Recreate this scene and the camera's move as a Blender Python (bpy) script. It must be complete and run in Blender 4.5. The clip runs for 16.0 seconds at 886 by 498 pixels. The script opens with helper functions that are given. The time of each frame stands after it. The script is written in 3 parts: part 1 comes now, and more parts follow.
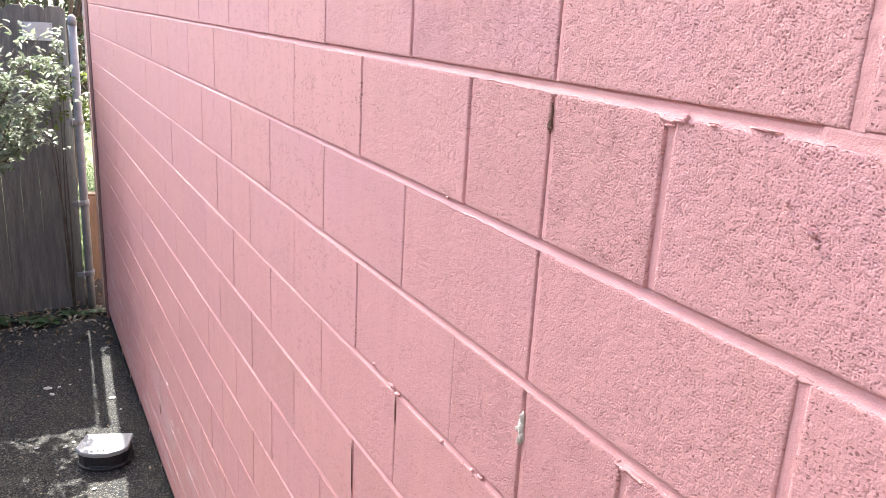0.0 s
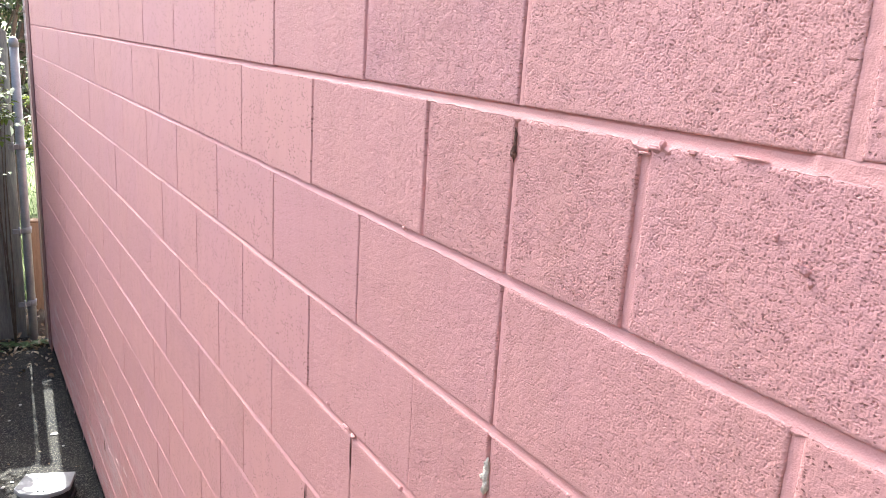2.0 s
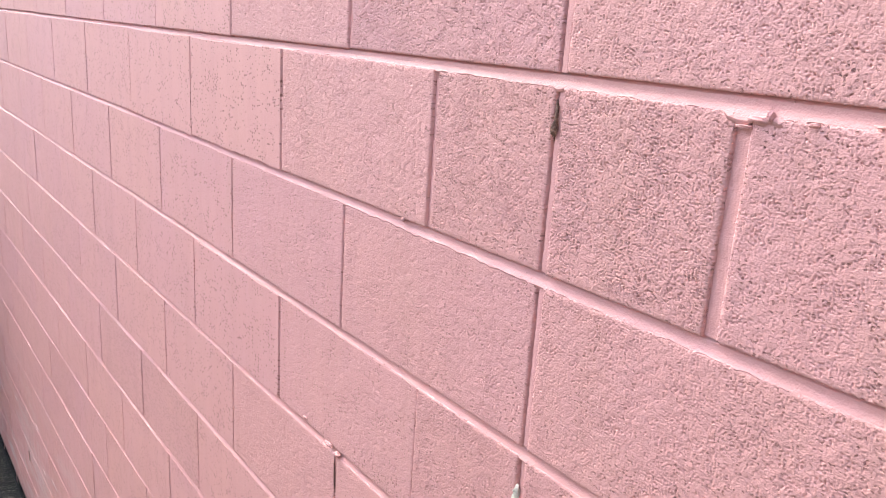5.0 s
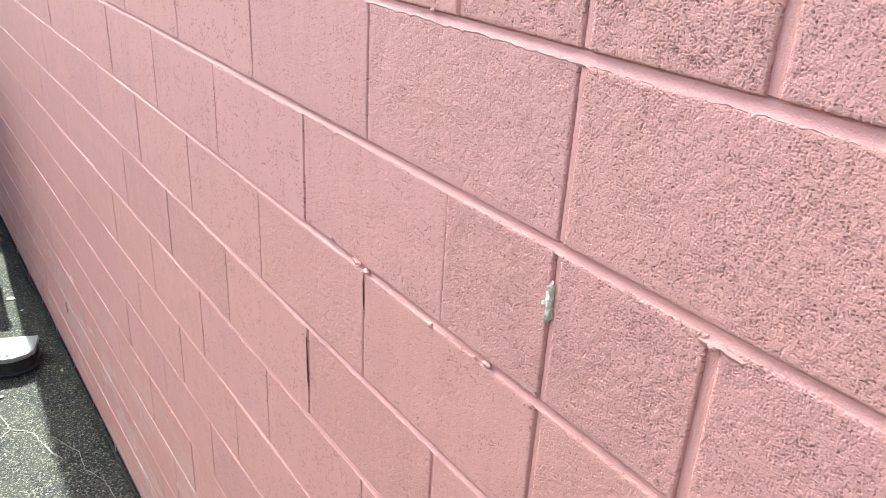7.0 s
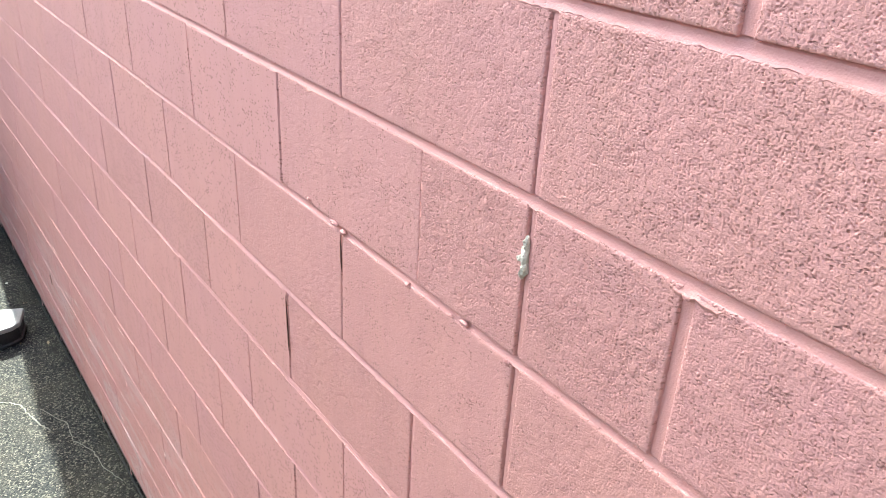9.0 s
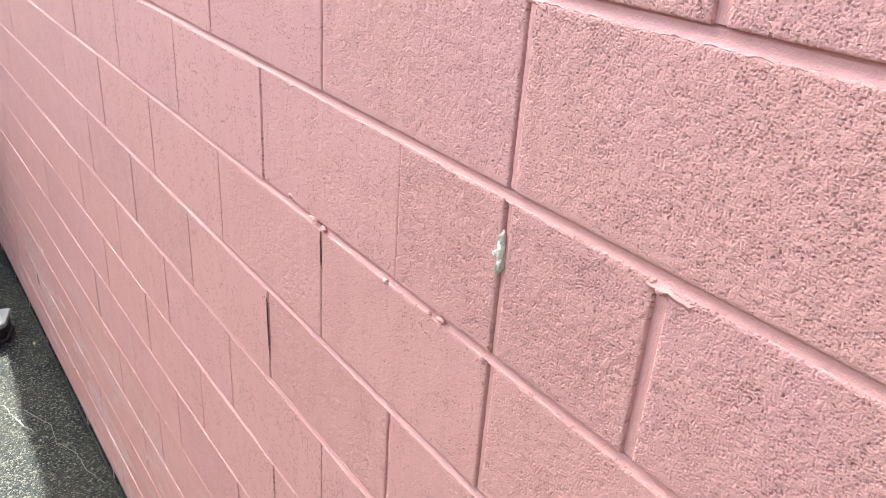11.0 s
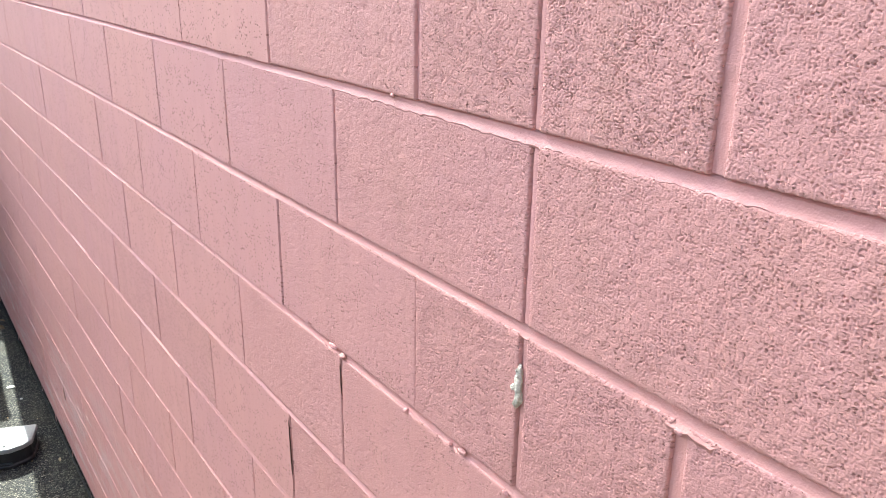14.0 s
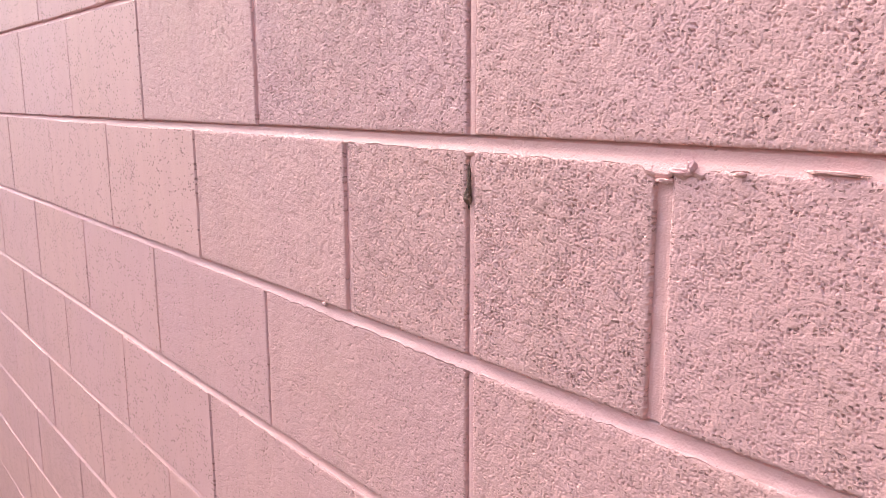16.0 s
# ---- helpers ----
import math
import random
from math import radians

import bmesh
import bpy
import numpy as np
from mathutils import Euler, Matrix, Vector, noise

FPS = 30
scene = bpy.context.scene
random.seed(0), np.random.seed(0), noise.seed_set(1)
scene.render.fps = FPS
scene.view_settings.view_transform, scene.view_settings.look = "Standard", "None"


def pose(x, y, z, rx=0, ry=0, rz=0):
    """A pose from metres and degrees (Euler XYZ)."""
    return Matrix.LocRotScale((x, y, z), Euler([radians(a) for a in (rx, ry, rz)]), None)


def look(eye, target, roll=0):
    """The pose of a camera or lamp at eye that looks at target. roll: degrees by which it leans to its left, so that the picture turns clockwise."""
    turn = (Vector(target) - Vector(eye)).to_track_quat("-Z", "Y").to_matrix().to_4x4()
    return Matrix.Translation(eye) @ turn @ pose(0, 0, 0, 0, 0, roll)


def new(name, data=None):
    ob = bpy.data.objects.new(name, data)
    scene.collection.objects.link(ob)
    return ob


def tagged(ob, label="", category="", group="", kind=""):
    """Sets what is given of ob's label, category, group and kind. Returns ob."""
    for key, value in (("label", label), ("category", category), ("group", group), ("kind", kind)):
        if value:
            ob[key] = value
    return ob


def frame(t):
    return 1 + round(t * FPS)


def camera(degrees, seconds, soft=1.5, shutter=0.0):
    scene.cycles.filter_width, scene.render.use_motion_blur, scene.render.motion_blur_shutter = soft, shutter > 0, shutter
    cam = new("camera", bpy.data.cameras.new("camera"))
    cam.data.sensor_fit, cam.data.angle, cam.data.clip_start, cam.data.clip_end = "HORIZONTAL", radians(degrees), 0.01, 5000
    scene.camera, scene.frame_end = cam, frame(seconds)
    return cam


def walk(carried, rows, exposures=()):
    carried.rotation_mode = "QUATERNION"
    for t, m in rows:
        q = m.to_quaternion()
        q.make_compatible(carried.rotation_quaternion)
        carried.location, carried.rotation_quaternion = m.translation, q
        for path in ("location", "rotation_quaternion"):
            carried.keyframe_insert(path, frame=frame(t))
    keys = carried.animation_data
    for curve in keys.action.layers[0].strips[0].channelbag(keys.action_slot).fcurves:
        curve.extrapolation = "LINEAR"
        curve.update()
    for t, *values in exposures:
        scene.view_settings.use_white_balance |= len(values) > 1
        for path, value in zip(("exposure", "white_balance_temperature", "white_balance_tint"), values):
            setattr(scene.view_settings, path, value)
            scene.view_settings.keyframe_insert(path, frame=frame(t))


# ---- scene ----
cam = camera(58.4, 16.0, soft=0.8)
PATH = [
    (0, (-0.598, -0.809, 2.601), (0.339, 0.864, 2.03), 3.3),
    (0.5, (-0.585, -0.777, 2.603), (0.453, 0.864, 2.124), 3.3),
    (1, (-0.577, -0.771, 2.612), (0.477, 0.854, 2.113), 2.5),
    (1.5, (-0.573, -0.761, 2.6), (0.46, 0.87, 2.078), 3.2),
    (2, (-0.562, -0.742, 2.595), (0.475, 0.891, 2.086), 3.6),
    (2.5, (-0.558, -0.718, 2.595), (0.496, 0.9, 2.075), 4.1),
    (3, (-0.563, -0.663, 2.578), (0.513, 0.934, 2.04), 5.0),
    (3.5, (-0.565, -0.587, 2.565), (0.59, 0.952, 2.019), 5.0),
    (3.7, (-0.566, -0.562, 2.564), (0.62, 0.964, 2.05), 4.5),
    (5.8, (-0.565, -0.559, 2.554), (0.597, 0.959, 1.967), 3.0),
    (6, (-0.566, -0.559, 2.534), (0.589, 0.945, 1.896), 2.9),
    (6.5, (-0.564, -0.548, 2.487), (0.546, 0.922, 1.709), 3.5),
    (7, (-0.559, -0.545, 2.46), (0.526, 0.913, 1.623), 3.4),
    (7.5, (-0.551, -0.547, 2.444), (0.533, 0.885, 1.566), 3.6),
    (8, (-0.541, -0.547, 2.439), (0.551, 0.869, 1.544), 3.5),
    (8.5, (-0.536, -0.548, 2.437), (0.563, 0.859, 1.536), 3.5),
    (9, (-0.538, -0.55, 2.438), (0.55, 0.866, 1.537), 3.2),
    (11.5, (-0.517, -0.563, 2.417), (0.591, 0.858, 1.549), 4.3),
    (12, (-0.519, -0.564, 2.428), (0.58, 0.875, 1.58), 3.7),
    (12.5, (-0.52, -0.566, 2.426), (0.574, 0.878, 1.579), 3.8),
    (13, (-0.516, -0.565, 2.428), (0.57, 0.891, 1.59), 3.3),
    (13.5, (-0.515, -0.562, 2.452), (0.559, 0.938, 1.68), 1.4),
    (14, (-0.507, -0.556, 2.471), (0.595, 0.97, 1.795), 1.0),
    (14.5, (-0.495, -0.532, 2.497), (0.638, 1.014, 1.925), 0.4),
    (15, (-0.488, -0.525, 2.532), (0.704, 1.015, 2.077), 0.1),
    (15.5, (-0.478, -0.526, 2.548), (0.753, 1.002, 2.16), 0.4),
    (16, (-0.471, -0.529, 2.559), (0.786, 0.982, 2.187), -0.1),
]
EXPOSURES = [(0.0, 2.50, 6150, 9.0), (0.5, 2.43, 6150, 9.0), (1.5, 2.42, 6130, 7.5), (3.0, 2.40, 6080, 4.0), (3.5, 2.42, 6080, 4.0), (6.0, 2.45, 5980, -4.0), (7.0, 2.46, 6020, -8.0), (9.0, 2.49, 6030, -6.0), (12.0, 2.46, 6030, -5.0), (16.0, 2.37, 6010, -3.0)]
walk(cam, [(t, look(eye, target, roll)) for t, eye, target, roll in PATH], EXPOSURES)

# ---- world, sun ----
SUN_TURN, SUN_HIGH = math.atan(0.066), radians(48.3)
world = bpy.data.worlds.new("sky")
scene.world = world
world.use_nodes = True
sky = world.node_tree.nodes.new("ShaderNodeTexSky")
sky.sky_type, sky.sun_disc = "NISHITA", False
sky.sun_elevation, sky.sun_rotation = SUN_HIGH, SUN_TURN
sky.air_density, sky.dust_density, sky.ozone_density = 1.0, 7.0, 1.0
back = world.node_tree.nodes["Background"]
back.inputs["Strength"].default_value = 0.15
world.node_tree.links.new(sky.outputs[0], back.inputs["Color"])
sun = new("sun", bpy.data.lights.new("sun", "SUN"))
sun.data.energy, sun.data.angle, sun.data.color = 5.0, radians(0.5), (1.0, 0.95, 0.87)
sun_way = Vector((math.sin(SUN_TURN) * math.cos(SUN_HIGH), math.cos(SUN_TURN) * math.cos(SUN_HIGH), math.sin(SUN_HIGH)))
sun.matrix_world = look(sun_way * 30, (0, 0, 0))


# ---- materials ----
def material(name, rough=0.6, metal=0.0):
    m = bpy.data.materials.new(name)
    m.use_nodes = True
    b = m.node_tree.nodes["Principled BSDF"]
    b.inputs["Roughness"].default_value, b.inputs["Metallic"].default_value = rough, metal
    return m, m.node_tree.nodes, m.node_tree.links, b


def node(nodes, kind, **values):
    n = nodes.new(kind)
    for key, value in values.items():
        n.inputs[key.replace("_", " ")].default_value = value
    return n


def place(nodes, links, scale=(1, 1, 1)):
    """World position, stretched."""
    g, m = nodes.new("ShaderNodeNewGeometry"), nodes.new("ShaderNodeMapping")
    m.inputs["Scale"].default_value = scale
    links.new(g.outputs["Position"], m.inputs["Vector"])
    return m.outputs["Vector"]


def noise_tex(nodes, links, at, scale, detail=3.0, rough=0.55, distort=0.0):
    n = node(nodes, "ShaderNodeTexNoise", Scale=scale, Detail=detail, Roughness=rough, Distortion=distort)
    links.new(at, n.inputs["Vector"])
    return n.outputs["Fac"]


def ramp(nodes, links, fac, *stops):
    r = nodes.new("ShaderNodeValToRGB")
    while len(r.color_ramp.elements) < len(stops):
        r.color_ramp.elements.new(0.5)
    for e, (p, c) in zip(r.color_ramp.elements, stops):
        e.position, e.color = p, (*(c if isinstance(c, tuple) else (c, c, c)), 1)
    links.new(fac, r.inputs["Fac"])
    return r.outputs["Color"]


def blend(nodes, links, fac, a, b, how="MIX"):
    m = nodes.new("ShaderNodeMix")
    m.data_type, m.blend_type = "RGBA", how
    for socket, v in ((m.inputs["Factor"], fac), (m.inputs["A"], a), (m.inputs["B"], b)):
        if isinstance(v, (int, float)):
            socket.default_value = v
        elif isinstance(v, tuple):
            socket.default_value = (*v, 1)
        else:
            links.new(v, socket)
    return m.outputs["Result"]


def calc(nodes, links, how, a, b=0.0, c=0.0):
    m = nodes.new("ShaderNodeMath")
    m.operation = how
    for socket, v in zip(m.inputs, (a, b, c)):
        if isinstance(v, (int, float)):
            socket.default_value = v
        else:
            links.new(v, socket)
    return m.outputs[0]


def bump(nodes, links, b, height, distance, strength=1.0):
    n = node(nodes, "ShaderNodeBump", Strength=strength, Distance=distance)
    links.new(height, n.inputs["Height"])
    links.new(n.outputs["Normal"], b.inputs["Normal"])


def flat_place(nodes, links, warp, stretch=1.0):
    """Place on the wall's face as y and z, bent by a fine noise so that nothing comes out round."""
    g, split, join = (nodes.new("ShaderNode" + k) for k in ("NewGeometry", "SeparateXYZ", "CombineXYZ"))
    links.new(g.outputs["Position"], split.inputs[0])
    n = node(nodes, "ShaderNodeTexNoise", Scale=210.0, Detail=2.0, Roughness=0.6)
    links.new(g.outputs["Position"], n.inputs["Vector"])
    c = nodes.new("ShaderNodeSeparateColor")
    links.new(n.outputs["Color"], c.inputs[0])
    for k, (axis, tint) in enumerate((("Y", "Red"), ("Z", "Green"))):
        v = calc(nodes, links, "MULTIPLY_ADD", calc(nodes, links, "SUBTRACT", c.outputs[tint], 0.5), warp, split.outputs[axis])
        links.new(calc(nodes, links, "MULTIPLY", v, stretch if axis == "Z" else 1.0), join.inputs[k])
    return join.outputs[0]


def pit_field(nodes, links, at, gate, scale, share, soft=0.14):
    """Open pits of uneven size, one to a cell at most: 1 at the bottom, 0 on the face."""
    cell = node(nodes, "ShaderNodeTexVoronoi", Scale=scale, Randomness=1.0)
    cell.voronoi_dimensions = "2D"
    links.new(at, cell.inputs["Vector"])
    c = nodes.new("ShaderNodeSeparateColor")
    links.new(cell.outputs["Color"], c.inputs[0])
    open_share = calc(nodes, links, "MULTIPLY_ADD", calc(nodes, links, "SUBTRACT", gate, 0.5), 1.6, share)
    size = calc(nodes, links, "ADD", calc(nodes, links, "SUBTRACT", c.outputs[0], 1.0), open_share)
    size = calc(nodes, links, "MINIMUM", calc(nodes, links, "MULTIPLY", size, 1.4), 0.42)
    hole = nodes.new("ShaderNodeClamp")
    links.new(calc(nodes, links, "DIVIDE", calc(nodes, links, "SUBTRACT", size, cell.outputs["Distance"]), soft), hole.inputs[0])
    return hole.outputs[0]


def pink_paint(name, stipple, pit_scale, share, deep, dim=0.35):
    """Thick pink masonry paint over concrete block: height of the stipple, size, share and depth of the pits, shade
    painted into them.
    """
    m, nodes, links, b = material(name, 0.72)
    at = place(nodes, links)
    streaky = place(nodes, links, (1, 1, 0.10))
    big = noise_tex(nodes, links, at, 3.4, 4, 0.6, 0.6)
    mid = noise_tex(nodes, links, streaky, 24, 5, 0.65)
    info = nodes.new("ShaderNodeObjectInfo")
    tone = calc(nodes, links, "ADD", calc(nodes, links, "MULTIPLY", info.outputs["Random"], 0.26), calc(nodes, links, "MULTIPLY", big, 0.74))
    base = ramp(nodes, links, tone, (0.28, PINK_A), (0.50, PINK_B), (0.72, PINK_C))
    base = blend(nodes, links, calc(nodes, links, "MULTIPLY", ramp(nodes, links, mid, (0.42, 0.0), (0.72, 1.0)), 0.5), base, PINK_D)
    # dust in long pale smears, low on the wall
    smear = noise_tex(nodes, links, place(nodes, links, (1, 0.5, 2.2)), 4.0, 6, 0.7, 1.2)
    split = nodes.new("ShaderNodeSeparateXYZ")
    links.new(at, split.inputs[0])
    low = ramp(nodes, links, split.outputs["Z"], (0.2, 1.0), (1.0, 0.0))
    base = blend(nodes, links, calc(nodes, links, "MULTIPLY", calc(nodes, links, "MULTIPLY", ramp(nodes, links, smear, (0.48, 0.0), (0.62, 1.0)), low), 0.6), base, (0.66, 0.54, 0.55))
    # brushed-on grime, run down the wall
    grime = noise_tex(nodes, links, place(nodes, links, (1, 1, 0.35)), 6.0, 6, 0.7, 0.8)
    base = blend(nodes, links, calc(nodes, links, "MULTIPLY", ramp(nodes, links, grime, (0.52, 0.0), (0.75, 1.0)), 0.30), base, (0.52, 0.285, 0.23))
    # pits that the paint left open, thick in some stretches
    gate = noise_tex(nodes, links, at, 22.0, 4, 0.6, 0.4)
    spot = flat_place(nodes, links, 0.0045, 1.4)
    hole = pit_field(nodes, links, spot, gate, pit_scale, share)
    # rolled-on stipple
    grain = noise_tex(nodes, links, place(nodes, links, (1, 1, 0.62)), 380, 2, 0.5, 0.2)
    swell = noise_tex(nodes, links, at, 90, 2, 0.5)
    nub = node(nodes, "ShaderNodeTexVoronoi", Scale=390.0, Randomness=1.0)
    nub.voronoi_dimensions = "2D"
    links.new(spot, nub.inputs["Vector"])
    h = calc(nodes, links, "MULTIPLY_ADD", nub.outputs["Distance"], -0.35, calc(nodes, links, "MULTIPLY_ADD", swell, 1.2, grain))
    h = calc(nodes, links, "SUBTRACT", h, calc(nodes, links, "MULTIPLY", hole, deep / stipple))
    bump(nodes, links, b, h, stipple, 1.0)
    # the pits' shade is mixed into the colour, since bump casts none
    base = blend(nodes, links, calc(nodes, links, "MULTIPLY", hole, dim), base, (0.33, 0.145, 0.125))
    links.new(base, b.inputs["Base Color"])
    return m


PINK_A, PINK_B, PINK_C, PINK_D = (0.614, 0.309, 0.310), (0.63, 0.318, 0.302), (0.637, 0.322, 0.293), (0.560, 0.276, 0.262)
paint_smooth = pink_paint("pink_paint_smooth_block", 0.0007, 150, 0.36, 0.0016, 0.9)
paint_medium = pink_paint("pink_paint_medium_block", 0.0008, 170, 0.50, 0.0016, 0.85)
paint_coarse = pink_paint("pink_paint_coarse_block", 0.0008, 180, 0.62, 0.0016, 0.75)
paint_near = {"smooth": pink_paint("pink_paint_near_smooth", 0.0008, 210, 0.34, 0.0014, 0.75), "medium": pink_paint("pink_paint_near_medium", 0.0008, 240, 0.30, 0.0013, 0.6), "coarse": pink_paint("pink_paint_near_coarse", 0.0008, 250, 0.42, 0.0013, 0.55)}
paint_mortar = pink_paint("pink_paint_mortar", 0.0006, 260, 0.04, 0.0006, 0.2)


def mottled(name, stops, scale=8.0, rough=0.7, metal=0.0, relief=0.001, stretch=(1, 1, 1), fine=90.0):
    """A surface of a few tones, by one coarse and one fine noise."""
    m, nodes, links, b = material(name, rough, metal)
    at = place(nodes, links, stretch)
    a, c = noise_tex(nodes, links, at, scale, 5, 0.65, 0.4), noise_tex(nodes, links, at, fine, 3, 0.6)
    info = nodes.new("ShaderNodeObjectInfo")
    f = calc(nodes, links, "ADD", calc(nodes, links, "MULTIPLY", a, 0.7), calc(nodes, links, "MULTIPLY", c, 0.3))
    f = calc(nodes, links, "ADD", f, calc(nodes, links, "MULTIPLY", calc(nodes, links, "SUBTRACT", info.outputs["Random"], 0.5), 0.16))
    links.new(ramp(nodes, links, f, *stops), b.inputs["Base Color"])
    bump(nodes, links, b, c, relief)
    return m


def asphalt_mat():
    m, nodes, links, b = material("asphalt", 0.92)
    b.inputs["Specular IOR Level"].default_value = 0.25
    at = place(nodes, links)
    stone = node(nodes, "ShaderNodeTexVoronoi", Scale=165.0, Randomness=1.0)
    links.new(at, stone.inputs["Vector"])
    split = nodes.new("ShaderNodeSeparateColor")
    links.new(stone.outputs["Color"], split.inputs[0])
    tone = ramp(nodes, links, split.outputs[0], (0.0, (0.009, 0.010, 0.012)), (0.5, (0.022, 0.023, 0.024)), (0.8, (0.058, 0.056, 0.051)), (1.0, (0.165, 0.152, 0.128)))
    dust = noise_tex(nodes, links, at, 3.1, 5, 0.65, 0.4)
    tone = blend(nodes, links, calc(nodes, links, "MULTIPLY", ramp(nodes, links, dust, (0.42, 0.0), (0.7, 1.0)), 0.3), tone, (0.085, 0.075, 0.055))
    links.new(tone, b.inputs["Base Color"])
    h = calc(nodes, links, "SUBTRACT", calc(nodes, links, "MULTIPLY", split.outputs[1], 0.5), stone.outputs["Distance"])
    bump(nodes, links, b, h, 0.004)
    return m


def leaf_mat(name, dark, mid, light, rough=0.42, through_light=0.35):
    m, nodes, links, b = material(name, rough)
    g = nodes.new("ShaderNodeNewGeometry")
    tone = ramp(nodes, links, g.outputs["Random Per Island"], (0.0, dark), (0.5, mid), (1.0, light))
    vein = noise_tex(nodes, links, place(nodes, links), 60, 3)
    tone = blend(nodes, links, calc(nodes, links, "MULTIPLY", vein, 0.3), tone, dark)
    links.new(tone, b.inputs["Base Color"])
    t = nodes.new("ShaderNodeBsdfTranslucent")
    links.new(tone, t.inputs["Color"])
    mix = nodes.new("ShaderNodeMixShader")
    mix.inputs[0].default_value = through_light
    links.new(b.outputs[0], mix.inputs[1])
    links.new(t.outputs[0], mix.inputs[2])
    links.new(mix.outputs[0], nodes["Material Output"].inputs["Surface"])
    return m


asphalt = asphalt_mat()
core_grey = mottled("core_concrete", ((0.2, (0.24, 0.15, 0.15)), (0.8, (0.34, 0.22, 0.21))), 9, 0.9)
bare_mortar = mottled("bare_mortar", ((0.36, (0.22, 0.17, 0.14)), (0.45, (0.58, 0.52, 0.43)), (0.65, (0.76, 0.71, 0.62))), 90, 0.9, 0, 0.002, fine=400)
gap_shade = mottled("open_gap_shade", ((0.3, (0.07, 0.035, 0.03)), (0.5, (0.15, 0.075, 0.06)), (0.75, (0.32, 0.16, 0.14))), 160, 0.95, 0, 0.001, fine=420)
dark_cavity = mottled("broken_caulk", ((0.3, (0.07, 0.034, 0.026)), (0.5, (0.25, 0.135, 0.10)), (0.7, (0.48, 0.30, 0.25))), 120, 0.95, 0, 0.002, fine=420)
soil = mottled("soil_and_grass", ((0.3, (0.045, 0.05, 0.02)), (0.55, (0.09, 0.12, 0.035)), (0.8, (0.16, 0.15, 0.08))), 1.6, 0.95, 0, 0.01, fine=45)
old_wood = mottled("weathered_wood", ((0.25, (0.078, 0.076, 0.073)), (0.5, (0.15, 0.145, 0.134)), (0.75, (0.27, 0.255, 0.22))), 5, 0.85, 0, 0.002, (6, 6, 0.5), 40)
warm_wood = mottled("tan_wood", ((0.3, (0.15, 0.095, 0.06)), (0.55, (0.23, 0.155, 0.10)), (0.8, (0.30, 0.215, 0.145))), 6, 0.8, 0, 0.002, (8, 8, 0.6), 40)
zinc = mottled("galvanised_steel", ((0.3, (0.17, 0.175, 0.19)), (0.55, (0.25, 0.255, 0.27)), (0.8, (0.33, 0.33, 0.34))), 14, 0.55, 0.2, 0.0006)
rust_paint = mottled("brown_metal_paint", ((0.3, (0.15, 0.065, 0.066)), (0.6, (0.21, 0.095, 0.095)), (0.8, (0.27, 0.14, 0.135))), 7, 0.6, 0, 0.001, (1, 1, 0.3))
grey_pipe = mottled("pale_pipe", ((0.3, (0.22, 0.20, 0.19)), (0.7, (0.40, 0.37, 0.35))), 10, 0.55)
black_plastic = mottled("black_plastic", ((0.3, (0.012, 0.012, 0.014)), (0.7, (0.035, 0.035, 0.04))), 30, 0.5, 0, 0.0006, fine=500)
white_plastic = mottled("grey_white_lid", ((0.3, (0.25, 0.255, 0.26)), (0.55, (0.31, 0.315, 0.32)), (0.8, (0.36, 0.36, 0.36))), 11, 0.55, 0, 0.0004)
board_white = mottled("faded_white_board", ((0.3, (0.50, 0.50, 0.50)), (0.7, (0.70, 0.70, 0.70))), 8, 0.7)
pale_crack = mottled("crack_grit", ((0.3, (0.10, 0.095, 0.085)), (0.7, (0.22, 0.21, 0.185))), 60, 0.95, fine=300)
bark = mottled("bark", ((0.3, (0.06, 0.045, 0.035)), (0.7, (0.16, 0.13, 0.10))), 14, 0.9, 0, 0.004, (3, 3, 1))
leaf_bush = leaf_mat("bush_leaf", (0.14, 0.18, 0.10), (0.30, 0.35, 0.23), (0.52, 0.55, 0.45), 0.3, 0.35)
leaf_weed = leaf_mat("weed_leaf", (0.04, 0.07, 0.025), (0.06, 0.10, 0.035), (0.10, 0.14, 0.05), 0.45, 0.25)
leaf_yellow = leaf_mat("yellow_green_leaf", (0.08, 0.12, 0.02), (0.15, 0.19, 0.035), (0.24, 0.27, 0.06), 0.5, 0.5)
leaf_tree = leaf_mat("tree_leaf", (0.018, 0.032, 0.010), (0.035, 0.055, 0.018), (0.08, 0.10, 0.04), 0.5)
leaf_dry = leaf_mat("dry_leaf", (0.10, 0.065, 0.035), (0.24, 0.17, 0.10), (0.46, 0.40, 0.30), 0.8, 0.1)
grass_mat = leaf_mat("grass_blade", (0.03, 0.06, 0.015), (0.055, 0.10, 0.022), (0.09, 0.14, 0.035), 0.6, 0.4)


# ---- mesh helpers ----
def mesh_ob(name, verts, faces, mat, parent=None, label="", smooth=False):
    me = bpy.data.meshes.new(name)
    me.from_pydata([tuple(v) for v in verts], [], [tuple(f) for f in faces])
    me.materials.append(mat)
    me.validate()
    me.update()
    if smooth:
        me.shade_smooth()
    ob = new(name, me)
    ob.parent = parent
    if label:
        ob["label"] = label
    return ob


def part(name, bm, mat, parent=None, label="", smooth=False):
    me = bpy.data.meshes.new(name)
    bmesh.ops.recalc_face_normals(bm, faces=bm.faces)
    bm.to_mesh(me)
    bm.free()
    me.materials.append(mat)
    if smooth:
        me.shade_smooth()
    ob = new(name, me)
    ob.parent = parent
    if label:
        ob["label"] = label
    return ob


